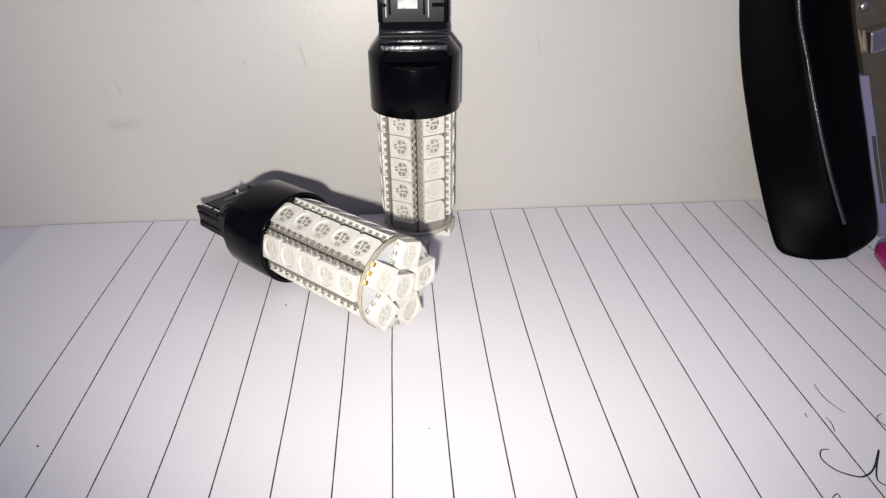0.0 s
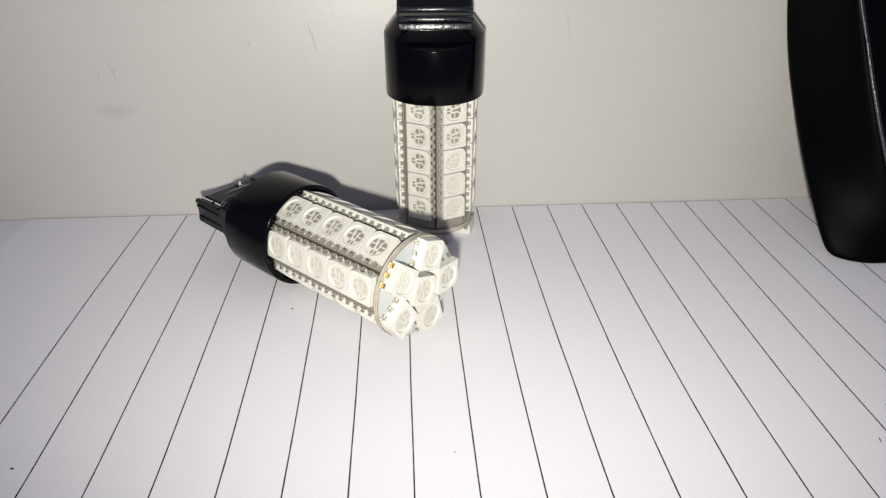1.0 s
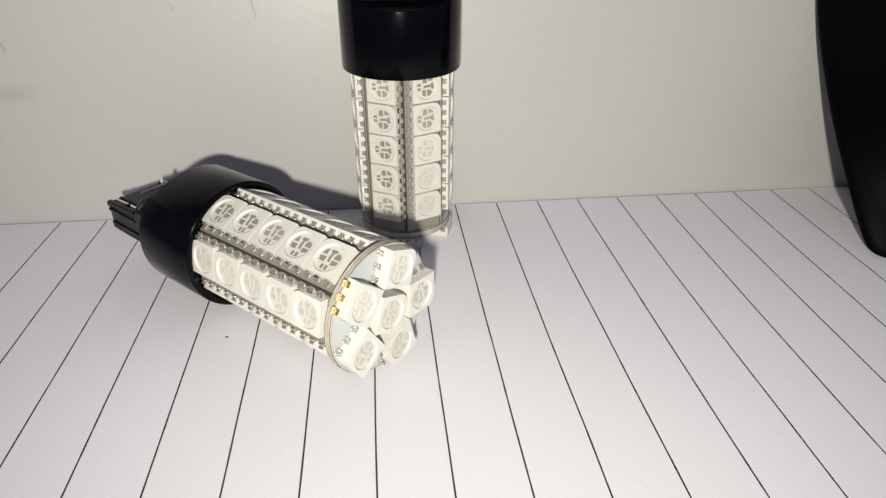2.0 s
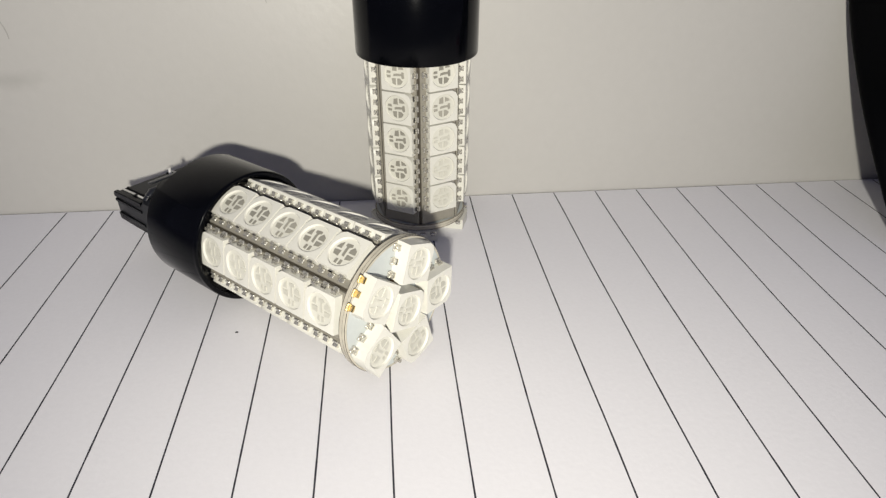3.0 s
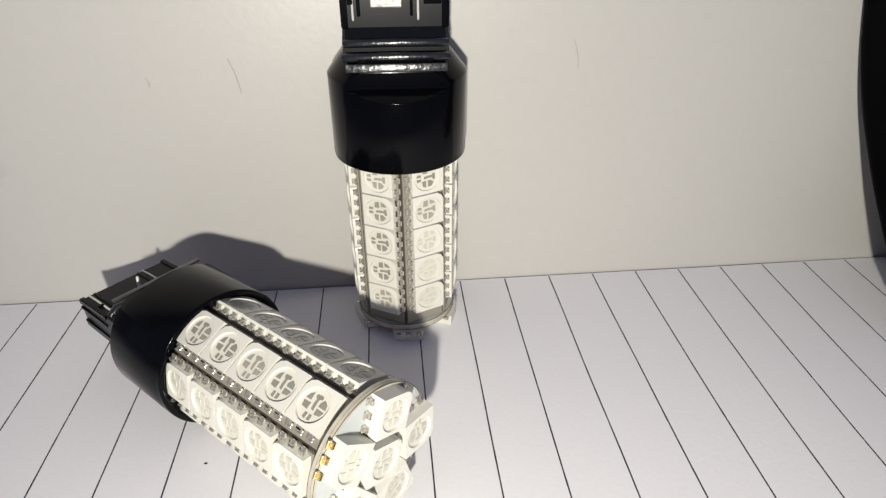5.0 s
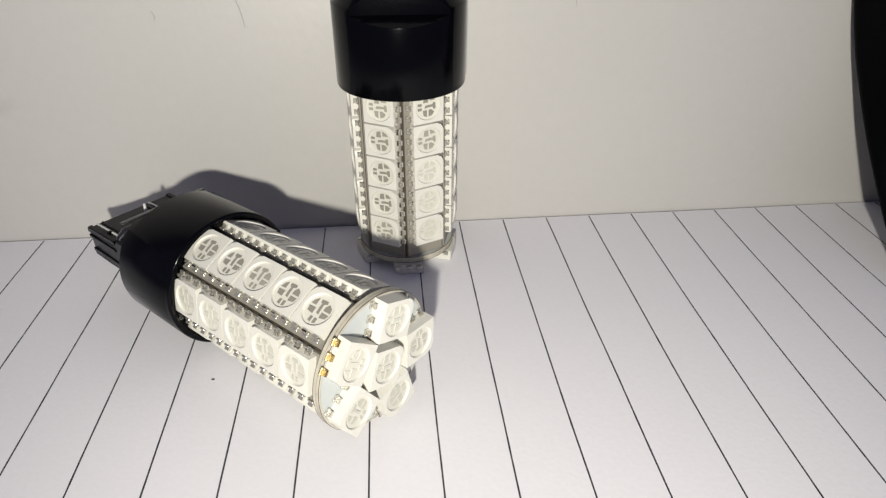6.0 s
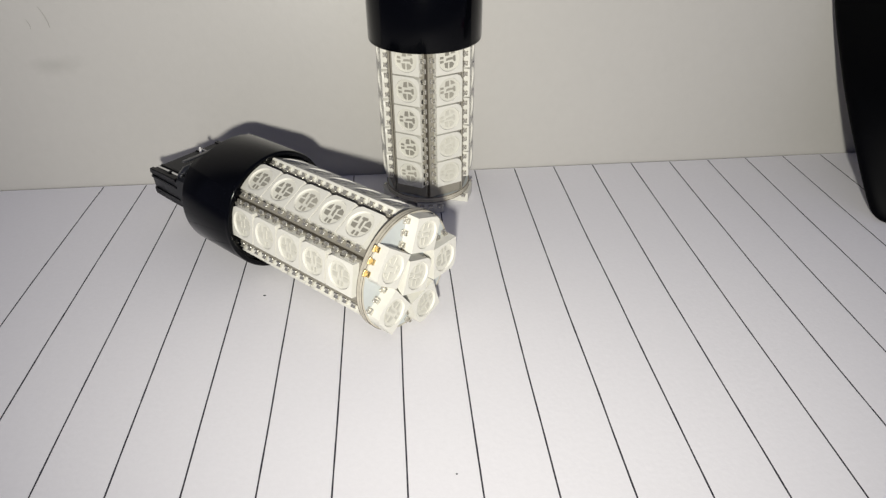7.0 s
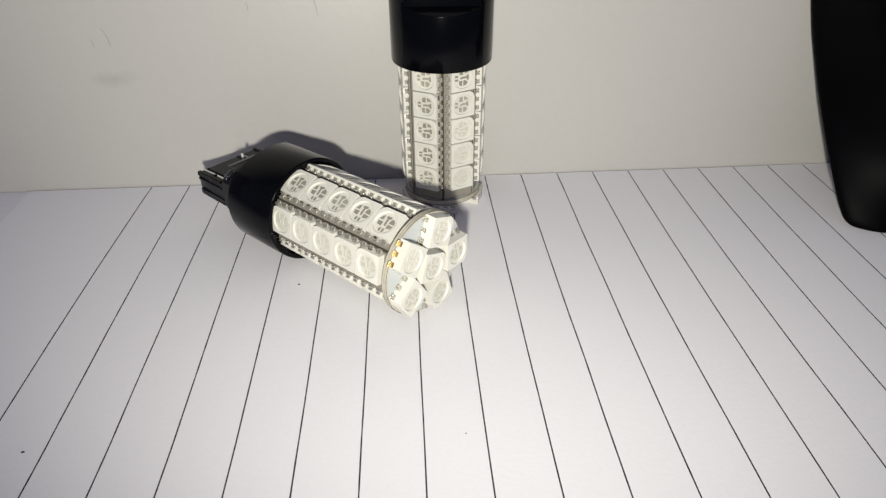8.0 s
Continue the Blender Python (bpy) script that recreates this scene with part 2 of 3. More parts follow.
STROKES = [
    [(51.2, -65.6), (51.0, -67.5), (51.2, -69.5), (52.2, -72.0)],
    [(48.9, -72.6), (48.9, -74.0), (48.4, -75.6)],
    [(45.6, -78.6), (44.4, -78.7), (43.6, -80.2), (44.3, -82.0), (45.8, -83.1), (47.4, -83.5), (49.6, -82.4), (52.6, -79.2), (50.2, -82.2), (49.0, -84.2),
     (49.8, -85.2), (52.0, -85.4)],
    [(41.0, -86.6), (42.3, -85.9), (42.0, -87.5)],
    [(57.5, -72.6), (56.3, -73.4), (56.6, -75.0), (58.5, -76.0)],
    [(46.2, -71.6), (46.0, -72.4)],
]
for i, s in enumerate(STROKES):
    part("pen_stroke", ribbon(s, 0.25 if i == 2 else 0.15), INK, page, "thin black pen scribble")


for x, y, r in ((-36.1, -37.2, 0.16), (-66.6, -69.7, 0.16), (-10.6, -70.5, 0.08)):
    bm = lathe([(0, 0.06), (r * 0.8, 0.05), (r, 0.0)], 10)
    for v in bm.verts:
        v.co.x *= 1.5
    tagged(part("speck", bm, INK, m=Matrix.Translation((x, y, 0.0))), "tiny dark speck of dirt on the page", "speck", "specks on the page")


# Marks on the board: two fine scratches and grey patches.
def wall_scratch(x, z, dx, dz, w):
    bm = bmesh.new()
    pts = [(x + dx * t + 0.25 * math.sin(t * 3), z + dz * t) for t in (0, 0.25, 0.5, 0.75, 1)]
    prev = None
    for i, (px, pz) in enumerate(pts):
        ww = w * (0.3 + 0.7 * math.sin(math.pi * (i + 0.5) / 5)) / 2
        a, b = bm.verts.new((px - ww, LEAN * pz - 0.03, pz)), bm.verts.new((px + ww, LEAN * pz - 0.03, pz))
        if prev:
            bm.faces.new((prev[0], prev[1], b, a))
        prev = (a, b)
    return bm


for x, z, dx, dz, w in ((-73.6, 33.0, 0.9, -3.4, 0.22), (-34.0, 39.5, 1.2, -5.2, 0.20), (17.0, 41.0, 1.0, -4.5, 0.14), (-46.0, 37.0, 0.2, -1.4, 0.2),
                        (-76.2, 31.0, 0.3, -1.6, 0.15)):
    part("scratch", wall_scratch(x, z, dx, dz, w), SMUDGE, wall, "fine grey scratch")


# ---- the light bulbs ----
SIDES, PITCH, FIRST, FACE, RING = 7, 4.95, 7.42, 7.9, 5.7
STEP = 360 / SIDES
COLLAR_LOW, COLLAR_HIGH, COLLAR_R = 28.7, 40.2, 9.25


def led_body(h):
    """A square housing of height h with a round well in its top; z = 0 is its foot."""
    bm = bmesh.new()
    n, s, r, deep = 24, 2.41, 1.98, 0.30
    outer, foot, rim, floor = [], [], [], []
    for k in range(n):
        a = 2 * math.pi * k / n
        c, sn = math.cos(a), math.sin(a)
        q = s / max(abs(c), abs(sn))
        x, y = c * q, sn * q
        if x > 0 and y > 0 and x + y > 2 * s - 0.7:
            e = (x + y - (2 * s - 0.7)) / 2
            x, y = x - e, y - e
        outer.append(bm.verts.new((x * 0.975, y * 0.975, h)))
        foot.append(bm.verts.new((x, y, 0)))
        rim.append(bm.verts.new((r * c, r * sn, h)))
        floor.append(bm.verts.new((r * 0.94 * c, r * 0.94 * sn, h - deep)))
    for k in range(n):
        j = (k + 1) % n
        bm.faces.new((foot[k], foot[j], outer[j], outer[k]))
        bm.faces.new((outer[k], outer[j], rim[j], rim[k]))
        bm.faces.new((rim[k], rim[j], floor[j], floor[k]))
    bm.faces.new(floor)
    bm.faces.new(foot[::-1])
    return bm


def led_resin():
    return lathe([(0, -0.28), (1.5, -0.28), (1.89, -0.25)], 24)


def led_frame():
    """The grey metal islands that show in the well."""
    bm = bmesh.new()
    z = -0.25
    islands = (
        [(-0.6, -0.3), (-0.5, 0.12), (0.1, 0.2), (0.8, 0.2), (0.95, 0.5), (1.3, 0.46), (1.36, -0.5), (1.0, -0.6), (0.8, -0.16), (0.1, -0.2)],
        [(-0.75, 0.55), (-0.62, 1.45), (0.05, 1.62), (0.1, 0.55)],
        [(0.35, 0.8), (0.32, 1.6), (0.95, 1.32), (1.3, 0.86)],
        [(-1.72, 0.12), (-1.62, 0.55), (-0.98, 0.5), (-0.98, 0.12)],
        [(-1.72, -0.15), (-1.62, -0.6), (-0.98, -0.55), (-0.98, -0.15)],
        [(-0.85, -0.6), (-0.7, -1.45), (-0.15, -1.68), (-0.1, -0.55)],
        [(0.12, -0.55), (0.12, -1.66), (0.75, -1.5), (1.1, -0.95), (0.6, -0.55)],
    )
    for pts in islands:
        mx, my = sum(p[0] for p in pts) / len(pts), sum(p[1] for p in pts) / len(pts)
        pts = [(0.93 * mx + (x - mx) * 0.88, 0.93 * my + (y - my) * 0.88) for x, y in pts]
        top = [bm.verts.new((x, y, z + 0.03)) for x, y in pts]
        low = [bm.verts.new((x, y, z - 0.05)) for x, y in pts]
        bm.faces.new(top)
        for k in range(len(pts)):
            j = (k + 1) % len(pts)
            bm.faces.new((top[k], low[k], low[j], top[j]))
    return bm


def led_pin():
    """A bent lead: out of the housing's flank, down to the board, and a short foot."""
    bm = box(2.34, 2.74, -0.34, 0.34, 0.46, 0.66)
    box(2.56, 2.76, -0.34, 0.34, 0.08, 0.66, bm=bm)
    box(2.52, 3.12, -0.46, 0.46, -0.02, 0.26, 0.09, bm=bm, segments=1)
    return bm


led_meshes = {}


LOW, TALL = 1.0, 1.8


def shared(name, make, mat, parent, label, m, smooth=None):
    """A part whose mesh is built once and then shared by all its repeats."""
    if name not in led_meshes:
        ob = part(name.split("/")[0], make(), mat, parent, label, m, smooth)
        led_meshes[name] = ob.data
        return ob
    return put(name.split("/")[0], led_meshes[name], parent, label, m)


def add_led(bulb, m, h, in_glare=False, leads=(0, 180), gilt=False):
    """One light-emitting chip of height h with its resin, lead frame and three leads on each bare flank, under the bulb."""
    up = Matrix.Translation((0, 0, h))
    led = shared("led/%.1f" % h, lambda: led_body(h), LED_WHITE, bulb, "", m, 30)
    shared("lens", led_resin, RESIN, led, "cream resin window", up, 30)
    # End chips and chips seen aslant get the frame with painted glare.
    if h == TALL or in_glare:
        shared("lead_frame/pale", led_frame, FRAME_GLARE, led, "metal islands under resin, glare put into their paler colour", up)
    else:
        shared("lead_frame", led_frame, FRAME, led, "grey metal islands under resin", up)
    for side in leads:
        for y in (-1.6, 0, 1.6):
            shared("pin/gilt" if gilt else "pin", led_pin, GILT if gilt else SOLDER, led, "yellowish soldered lead" if gilt else "silvery soldered lead", pose(0, 0, 0, 0, 0, side) @ Matrix.Translation((0, y, 0)))
    return led


def collar_mesh():
    """The moulded black cap: an open skirt that ends in two shallow ledges, and above them a head with flat faces and a sloping shoulder."""
    r = COLLAR_R
    skirt = lathe([(0, 31.5), (8.5, 31.5), (8.5, COLLAR_LOW + 0.1), (8.56, COLLAR_LOW), (r - 0.25, COLLAR_LOW), (r - 0.06, COLLAR_LOW + 0.12), (r, COLLAR_LOW + 0.4),
                   (r, COLLAR_HIGH - 0.3), (0, COLLAR_HIGH - 0.3)], 96)
    head = lathe([(0, 30), (r - 0.5, 29.4), (r + 0.006, 29.4), (r + 0.006, COLLAR_HIGH - 0.2), (r - 0.2, COLLAR_HIGH + 0.1), (7.3, 42.5), (7.0, 42.75), (0, 42.75)], 96)
    for s in (1, -1):
        cut(skirt, (0, s * r, 38.3), Vector((0, s * 0.40, 1.0)))
        cut(head, (0, s * 6.65, 40), Vector((0, s * 1.0, -0.05)))
        # This narrow face is tilted to throw the torch's highlight at the camera.
        cut(head, (0, s * 6.7, 41.5), Vector((0, s * 1.0, 0.19)))
        cut(head, (0, s * 6.2, 42.5), Vector((0, s * 1.0, 1.4)))
    soften(skirt, 0.22, 18, 3)
    soften(head, 0.16, 12, 2)
    return join(skirt, head)


def plug_mesh():
    """The flat wedge that pushes into a socket: thicker at its root, with raised edges and ribs along both broad sides."""
    bm = bmesh.new()
    rings = []
    for z, w, t in ((42.5, 6.75, 3.7), (44.6, 6.7, 3.65), (45.9, 6.65, 2.25), (50.0, 6.6, 2.2), (53.0, 6.5, 2.1), (53.6, 6.2, 1.6)):
        rings.append([bm.verts.new((x * w, y * t, z)) for x, y in ((-1, -0.8), (-0.94, -1), (0.94, -1), (1, -0.8), (1, 0.8), (0.94, 1), (-0.94, 1), (-1, 0.8))])
    for a, b in zip(rings, rings[1:]):
        for k in range(8):
            bm.faces.new((a[k], a[(k + 1) % 8], b[(k + 1) % 8], b[k]))
    bm.faces.new(rings[0][::-1])
    bm.faces.new(rings[-1])
    return bm


def thick(z):
    """Half the wedge's thickness at a height."""
    return float(np.interp(z, (42.5, 44.6, 45.9, 50.0, 53.0, 53.6), (3.7, 3.65, 2.25, 2.2, 2.1, 1.6)))


def taper(x0, x1, z0, z1, s, d):
    """A strip on one broad side of the wedge, proud of it by d."""
    bm = bmesh.new()
    rings = []
    for z in (z0, z0 + 0.15, (z0 + z1) / 2, z1 - 0.15, z1):
        e = d * (0.4 if z in (z0, z1) else 1.0)
        y0, y1 = s * (thick(z) - 0.5), s * (thick(z) + e)
        rings.append([bm.verts.new(v) for v in ((x0, y0, z), (x0, y1 - s * d * 0.4, z), (x0 + 0.1, y1, z), (x1 - 0.1, y1, z), (x1, y1 - s * d * 0.4, z), (x1, y0, z))])
    for a, b in zip(rings, rings[1:]):
        for k in range(6):
            bm.faces.new((a[k], a[(k + 1) % 6], b[(k + 1) % 6], b[k]))
    bm.faces.new(rings[0][::-1])
    bm.faces.new(rings[-1])
    return bm


SHIFT = {0: 0.34, 6: 0.25}  # chips set off the middle of their board to fit the camera's view
LEADS = {0: (180,), 1: (180,), 2: (180,), 3: (0, 180), 4: (0,), 5: (0,), 6: (0,)}  # flanks that are given leads, chosen to fit the camera's view


def build_bulb(in_glare, cap_turn, drop, wide):
    """A bulb; the first argument holds the (side, row) of chips whose lead frames are paler, with glare put into their
    colour; cap_turn is the cap's turn on the body, drop how far its end board stands off, wide how far the board
    reaches beyond the chips.
    """
    off = Matrix.Translation((0, 0, -drop))
    bulb = new("light_bulb")
    bulb.empty_display_size = 0.005
    # side boards round the axis
    for k in range(SIDES):
        m = pose(0, 0, 0, 0, 0, STEP * k)
        shared("circuit_board/%.2f" % drop, lambda: box(FACE - LOW - 0.8, FACE - LOW, -2.98, 2.98, 3.9 - drop, 32.0, 0.05, segments=1), SIDE_BOARD, bulb, "narrow grey circuit board", m)
    part("core", lathe([(0, 3.8 - drop), (7.35, 3.8 - drop), (7.35, 32), (0, 32)], SIDES), CORE, bulb, "grey-brown core behind the boards", pose(0, 0, 0, 0, 0, STEP / 2))
    br = 7.6 + wide
    part("end_board", lathe([(0, 2.85), (br - 0.1, 2.85), (br, 2.95), (br, 3.8), (0, 3.8)], 48), BOARD, bulb, "round white circuit board", off, smooth=40)
    rim = part("board_rim", lathe([(br - 0.05, 2.8), (br + 0.11, 2.8), (br + 0.17, 2.9), (br + 0.15, 3.3), (br + 0.17, 3.74), (br + 0.09, 3.84), (br - 0.05, 3.84)], 72, closed=True),
               RIM, bulb, "translucent brownish edge of the end board", off, smooth=40)
    for z, d in ((2.92, 0.15), (3.34, 0.11), (3.8, 0.13)):
        r = br + d
        part("rim_line", lathe([(r, z - 0.05), (r + 0.06, z), (r, z + 0.05), (r - 0.06, z)], 72, closed=True), CORE, rim, "thin dark line round the edge", smooth=60)
    # chips on the sides: local z of the chip looks outwards, local y runs along the axis
    for k in range(SIDES):
        for i in range(5):
            a = radians(STEP * k)
            out, along = Vector((math.cos(a), math.sin(a), 0)), Vector((0, 0, 1))
            side = along.cross(out)
            m = Matrix((side, along, out)).transposed().to_4x4()
            m.translation = out * (FACE - LOW) + side * SHIFT.get(k, 0.0) + along * (FIRST + PITCH * i)
            add_led(bulb, m, LOW, (k, i) in in_glare, LEADS[k])
    # chips on the end: one in the middle, five round it
    for k in range(6):
        a = radians(48.5 + 72 * k)
        out = Vector((math.cos(a), math.sin(a), 0))
        r = RING if k < 5 else 0.0
        down = Vector((0, 0, -1))
        m = Matrix((down.cross(out), out, down)).transposed()
        m = Matrix((out.cross(down), out, down)).transposed() if m.determinant() < 0 else m
        m = m.to_4x4() @ pose(0, 0, 0, 0, 0, 90 if k == 4 else 0)
        m.translation = out * r + Vector((0, 0, (2.85 if k < 5 else 2.78) - drop))
        add_led(bulb, m, TALL, False, (0, 180) if k < 5 else (), k == 4 and drop == 0)
    # small chips between them
    for ang, r in ((10, 3.6), (82, 3.7), (154, 3.6), (118, 6.2)):
        a = radians(ang)
        part("resistor", box(-0.8, 0.8, -0.4, 0.4, 2.2, 2.85, 0.08, segments=1), BROWN if ang == 10 else SOLDER, bulb, "tiny surface-mounted resistor",
             Matrix.Translation((r * math.cos(a), r * math.sin(a), -drop)) @ pose(0, 0, 0, 0, 0, ang + 60))
    turn = pose(0, 0, 0, 0, 0, cap_turn)
    part("collar", collar_mesh(), BLACK, bulb, "glossy black plastic cap with slanted flats", turn, smooth=25)
    part("plug", plug_mesh(), DULL_BLACK, bulb, "black ribbed wedge plug", turn, smooth=25)
    for s in (1, -1):
        for x0, x1, z0, z1, d in ((-6.6, -5.85, 45.8, 53.2, 0.28), (5.85, 6.6, 45.8, 53.2, 0.28), (-4.7, -4.25, 47.2, 53.0, 0.2), (1.9, 2.25, 47.2, 53.0, 0.2),
                                  (3.6, 5.8, 48.6, 49.3, 0.3), (-5.8, -5.1, 48.6, 49.3, 0.3)):
            part("rib", taper(x0, x1, z0, z1, s, d), BLACK, bulb, "", turn)
        for y0, y1 in ((0.9, 1.35), (-1.35, -0.9)):
            part("side_rib", box(*sorted((s * 6.4, s * 6.82)), y0, y1, 45.6, 52.8, 0.1, segments=1), BLACK, bulb, "", turn)
        # Rods and a tilted band, added so bright highlight lines show on the head.
        for y, z, w in ((4.9, 42.85, 6.4), (3.75, 44.3, 6.3)):
            part("ridge", rod([(-w, s * (y - 0.5), z - 0.1), (-w + 0.5, s * y, z), (0, s * y, z + 0.04), (w - 0.5, s * y, z), (w, s * (y - 0.5), z - 0.1)], 0.55, 14), SHINY_BLACK,
                 bulb, "", turn, smooth=50)
        part("highlight_band", box(-6.25, 6.25, -0.14, 0.14, -0.5, 0.5, 0.12), SHINY_BLACK, bulb, "", turn @ pose(0, s * 6.62, 42.0, 10 * s, 0, 0), smooth=40)
        for x in (-5.2, 2.9):
            bm = rod([(x, s * (thick(z) + d), z) for z, d in ((46.6, -0.2), (47.1, 0.08), (50, 0.08), (53.0, 0.05), (53.7, -0.5))], 0.15)
            part("contact_wire", bm, WIRE, bulb, "thin bent metal wire", turn, smooth=40)
    return bulb


def lying(px, py, pz, psi, tau, roll):
    """The pose of a bulb whose end lies at px, py, pz, with its axis heading psi from there to the plug, rising tau, and turned by roll."""
    psi, tau, roll = radians(psi), radians(tau), radians(roll)
    u = Vector((math.cos(tau) * math.cos(psi), math.cos(tau) * math.sin(psi), math.sin(tau)))
    h = Vector((0, 0, 1)).cross(u).normalized()
    w = u.cross(h)
    m = Matrix((math.cos(roll) * h + math.sin(roll) * w, -math.sin(roll) * h + math.cos(roll) * w, u)).transposed().to_4x4()
    m.translation = Vector((px, py, pz)) * MM
    return m


# Chips whose lead frames carry the glare in their colour.
GLARE_CHIPS = {(k, i) for k in range(1, SIDES) for i in range(5)}
bulb = build_bulb(GLARE_CHIPS, 117, 0.0, 0.65)
tagged(bulb, "multi-chip light bulb lying on its side on the ruled page", "light bulb", "pair of light bulbs")
bulb.matrix_basis = lying(-12.66, -47.98, 9.72, 136.7, -0.6, 62.8)
bm = rod([(-1.2, -3.4, 45.6), (-1.1, -5.0, 45.7), (-0.8, -5.7, 46.2), (-0.5, -5.2, 46.8), (-0.5, -2.6, 47.0)], 0.2)
part("wire_loop", bm, WIRE, bulb, "small loop of bare wire", pose(0, 0, 0, 0, 0, 117), smooth=40)
upright = build_bulb({(0, i) for i in range(3)} | {(k, i) for k in range(1, 6) for i in range(5)}, 65.6, 1.15, -0.15)
upright.matrix_basis = Matrix.Translation((-9.75 * MM, -8.05 * MM, 0.17 * MM)) @ pose(0, 0, 0, 0, 0, -67.0)
tagged(upright, "multi-chip light bulb standing upright with its black plug on top", "light bulb", "pair of light bulbs")


part("contact_plate", taper(-3.0, 0.9, 48.2, 53.3, -1, 0.1), PLATE, upright, "bright bare metal contact", pose(0, 0, 0, 0, 0, 65.6))


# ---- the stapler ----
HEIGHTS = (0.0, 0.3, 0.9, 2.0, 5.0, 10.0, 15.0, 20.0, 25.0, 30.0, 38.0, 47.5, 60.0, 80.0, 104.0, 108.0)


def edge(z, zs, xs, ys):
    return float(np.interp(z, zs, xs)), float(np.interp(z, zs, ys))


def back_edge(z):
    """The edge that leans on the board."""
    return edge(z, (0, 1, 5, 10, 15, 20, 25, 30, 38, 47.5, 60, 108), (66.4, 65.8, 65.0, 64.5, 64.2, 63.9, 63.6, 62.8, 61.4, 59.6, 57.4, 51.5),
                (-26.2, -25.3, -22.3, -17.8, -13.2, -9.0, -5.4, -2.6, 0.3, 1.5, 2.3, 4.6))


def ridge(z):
    """The shiny edge between the broad side and the narrow flank, placed at a guessed depth to fit the camera's view.
    """
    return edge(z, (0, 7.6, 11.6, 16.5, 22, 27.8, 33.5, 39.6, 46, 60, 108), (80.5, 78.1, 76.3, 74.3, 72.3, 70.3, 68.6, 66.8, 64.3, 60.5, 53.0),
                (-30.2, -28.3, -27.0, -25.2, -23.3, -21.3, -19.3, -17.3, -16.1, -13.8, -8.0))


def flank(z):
    """The far edge of the flank, beside the magazine, placed at a guessed depth to fit the camera's view."""
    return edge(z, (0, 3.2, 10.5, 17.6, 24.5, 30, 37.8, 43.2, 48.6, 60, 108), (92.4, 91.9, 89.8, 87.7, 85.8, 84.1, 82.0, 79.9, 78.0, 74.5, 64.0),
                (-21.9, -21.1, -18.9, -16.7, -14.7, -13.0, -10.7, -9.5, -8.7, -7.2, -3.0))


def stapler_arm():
    """The long moulded arm, leaning back against the board: a broad side, a ridge, and a narrow flank, shaped to fit
    the camera's view.
    """
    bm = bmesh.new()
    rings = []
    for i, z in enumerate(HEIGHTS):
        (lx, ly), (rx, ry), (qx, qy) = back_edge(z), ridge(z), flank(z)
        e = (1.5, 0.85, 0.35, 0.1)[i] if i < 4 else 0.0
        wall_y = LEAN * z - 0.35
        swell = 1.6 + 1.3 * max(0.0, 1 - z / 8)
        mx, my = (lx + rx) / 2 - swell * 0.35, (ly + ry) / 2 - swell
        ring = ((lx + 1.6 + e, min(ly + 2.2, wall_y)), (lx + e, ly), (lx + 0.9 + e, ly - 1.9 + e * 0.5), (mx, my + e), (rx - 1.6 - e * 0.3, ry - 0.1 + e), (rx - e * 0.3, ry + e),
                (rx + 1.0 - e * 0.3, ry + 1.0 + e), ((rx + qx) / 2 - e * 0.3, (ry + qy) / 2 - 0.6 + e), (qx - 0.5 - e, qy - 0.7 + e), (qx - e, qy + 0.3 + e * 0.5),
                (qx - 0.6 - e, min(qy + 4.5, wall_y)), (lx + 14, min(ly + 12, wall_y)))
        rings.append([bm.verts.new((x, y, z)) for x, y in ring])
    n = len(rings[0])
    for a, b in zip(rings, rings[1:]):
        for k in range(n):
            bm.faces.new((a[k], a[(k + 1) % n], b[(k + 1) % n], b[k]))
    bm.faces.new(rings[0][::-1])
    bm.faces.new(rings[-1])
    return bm


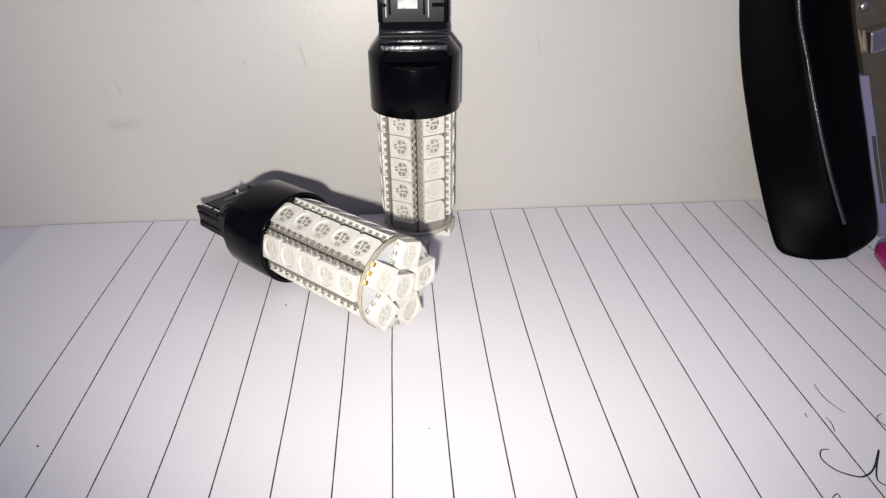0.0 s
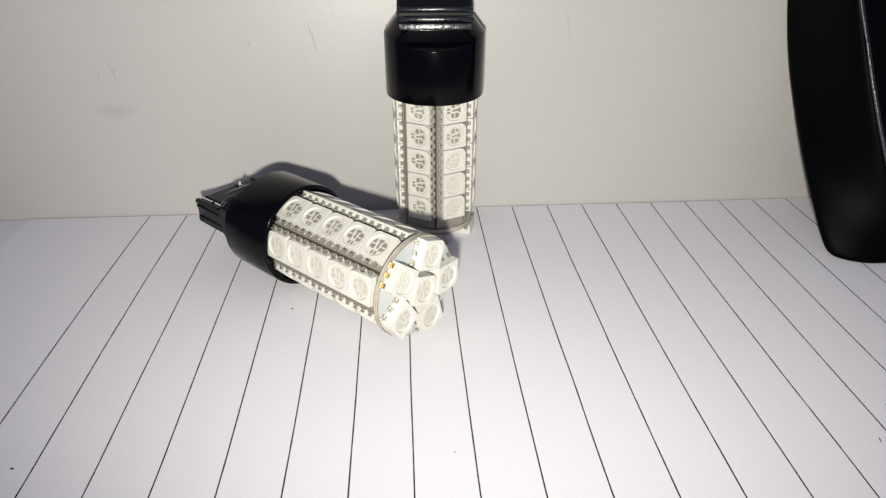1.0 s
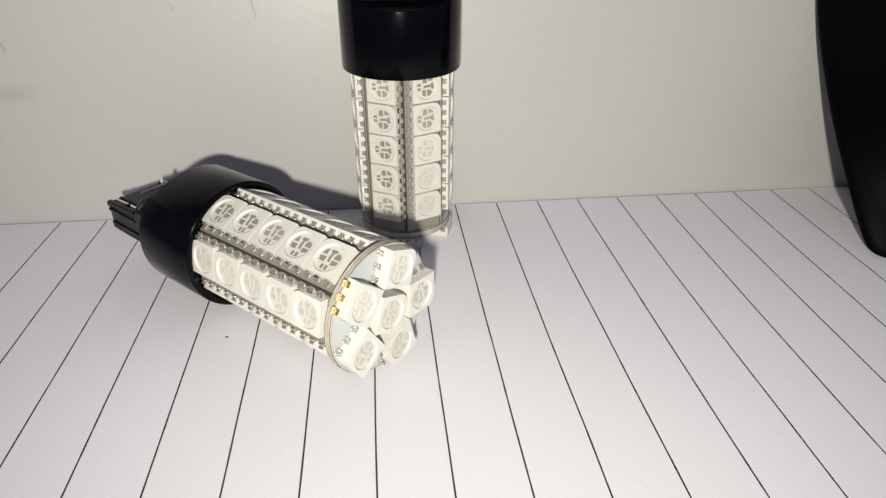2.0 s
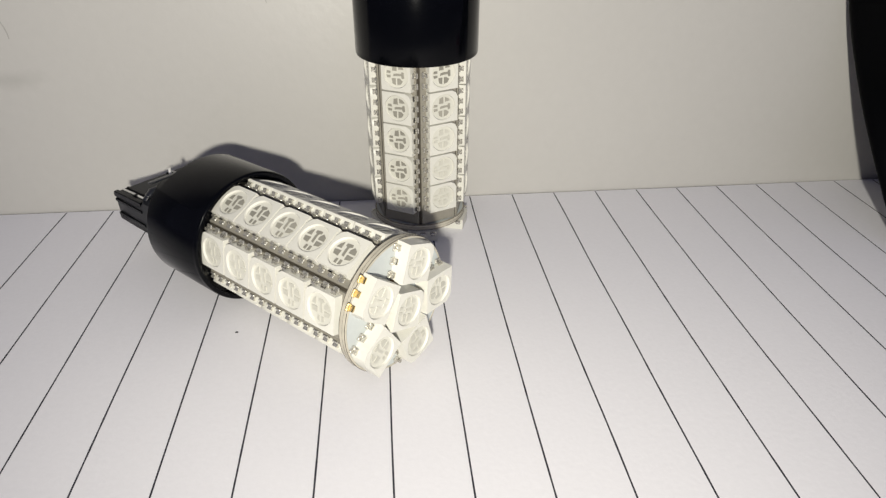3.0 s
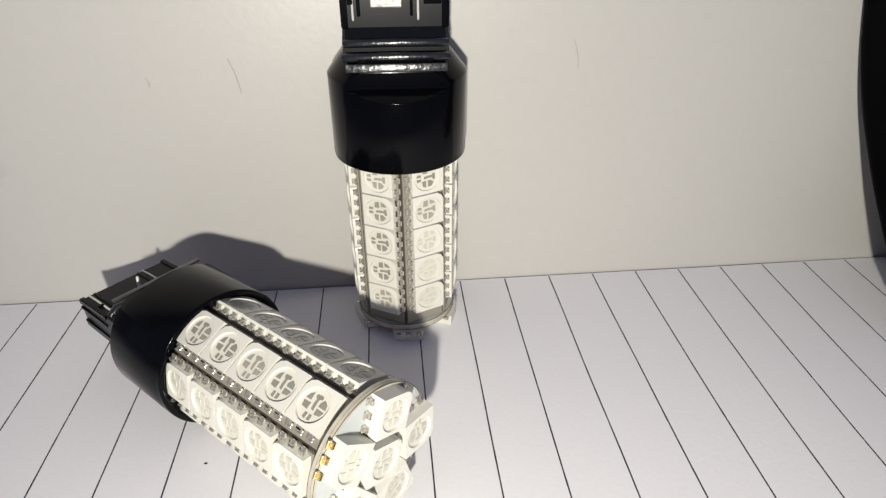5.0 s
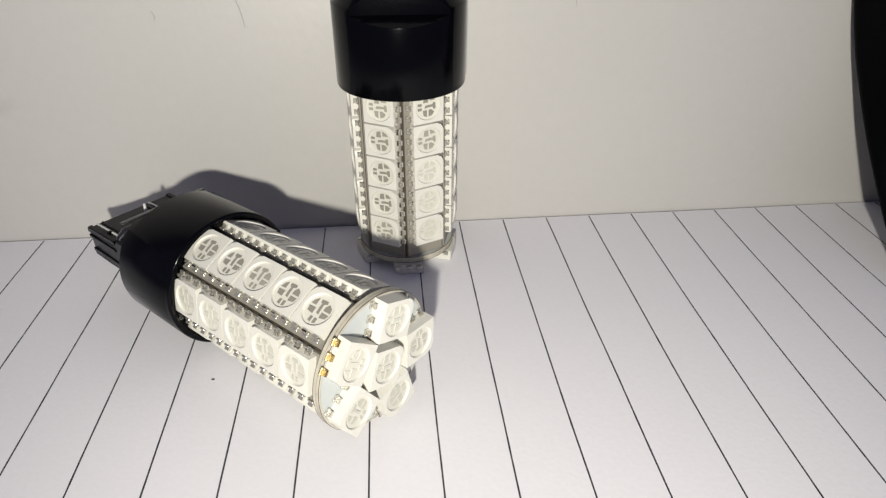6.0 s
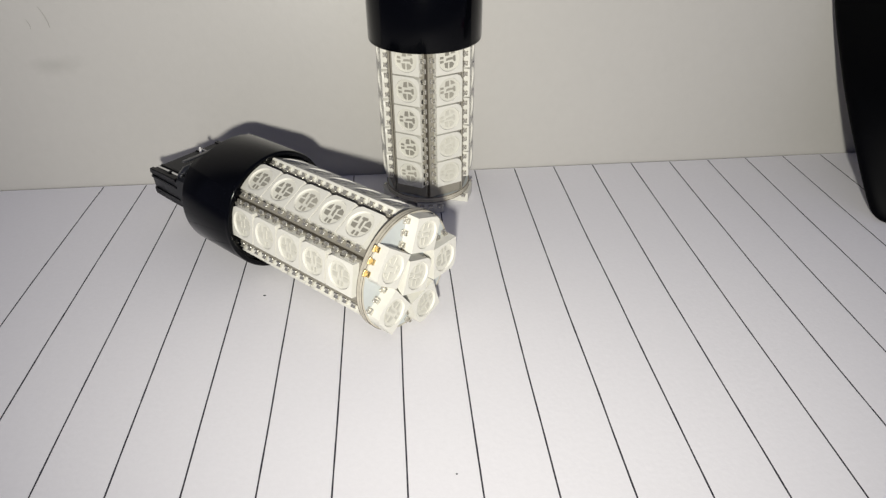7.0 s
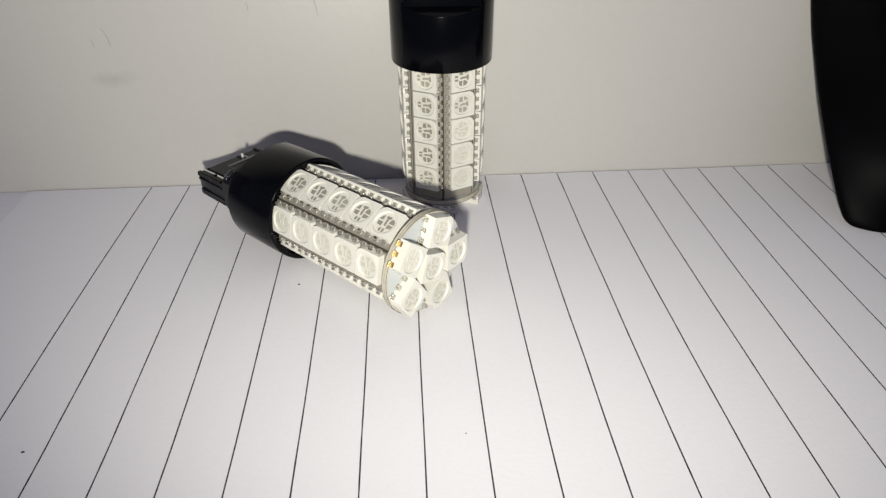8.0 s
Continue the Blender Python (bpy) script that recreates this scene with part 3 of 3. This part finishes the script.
def slanted(x0, x1, y0, y1, z0, z1):
    """A bar that follows the arm's lean beside its flank; x and y are counted from the flank's edge."""
    bm = bmesh.new()
    rings = []
    steps = 12
    for i in range(steps + 1):
        z = z0 + (z1 - z0) * i / steps
        (qx, qy), back = flank(z), LEAN * z - 0.4
        rings.append([bm.verts.new(v) for v in ((qx + x0, qy + y0, z), (qx + x1, qy + y0, z), (qx + x1, min(qy + y1, back), z), (qx + x0, min(qy + y1, back), z))])
    for a, b in zip(rings, rings[1:]):
        for k in range(4):
            bm.faces.new((a[k], a[(k + 1) % 4], b[(k + 1) % 4], b[k]))
    bm.faces.new(rings[0][::-1])
    bm.faces.new(rings[-1])
    return bm


stapler = new("stapler")
stapler.empty_display_size = 0.01
tagged(stapler, "black glossy plastic stapler with a metal magazine standing on end", "stapler")
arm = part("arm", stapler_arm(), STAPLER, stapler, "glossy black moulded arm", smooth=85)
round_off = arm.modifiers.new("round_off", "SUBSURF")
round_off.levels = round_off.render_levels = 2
# A glossy rod added along the ridge to draw its highlight.
part("highlight_bead", rod([(*[c + d for c, d in zip(ridge(z), (-0.25, 0.1))], z) for z in (8.0, 12.0, 18.0, 25.0, 32.0, 39.0, 46.0, 60.0, 84.0, 104.0)], 0.42, 12), SHINY_BLACK, stapler,
     "shiny bead added along the edge to carry its highlight", smooth=60)
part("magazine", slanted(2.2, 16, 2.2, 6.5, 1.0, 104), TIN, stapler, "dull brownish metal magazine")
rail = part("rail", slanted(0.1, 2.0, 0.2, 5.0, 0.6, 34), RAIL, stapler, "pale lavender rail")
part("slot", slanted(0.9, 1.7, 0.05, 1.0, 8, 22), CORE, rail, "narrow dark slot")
qx, qy = flank(41)
part("bracket", box(-2.6, 2.6, -3.0, 0, -2.4, 2.4, 0.5), STEEL, stapler, "bent bright metal bracket", pose(qx + 5.6, qy + 2.4, 41, 0, -18, 0))
for x, z in ((4.0, 47), (9.5, 40.0), (10.0, 33.0)):
    bm = lathe([(0, 0.9), (0.6, 0.85), (1.0, 0.5), (1.1, 0), (0, 0)], 20)
    qx, qy = flank(z)
    part("rivet", bm, STEEL, stapler, "small domed rivet", pose(qx + x, qy + 2.25, z, 90, 0, 0), smooth=40)

bm = box(-8, 8, -6.2, 6.2, 0, 4.1, 1.7, segments=3)
pink = part("eraser", bm, PINK, None, m=pose(91.2, -36.8, 0.45, 0, 0, -16), smooth=50)
tagged(pink, "small pink rounded eraser lying beside the stapler", "eraser")
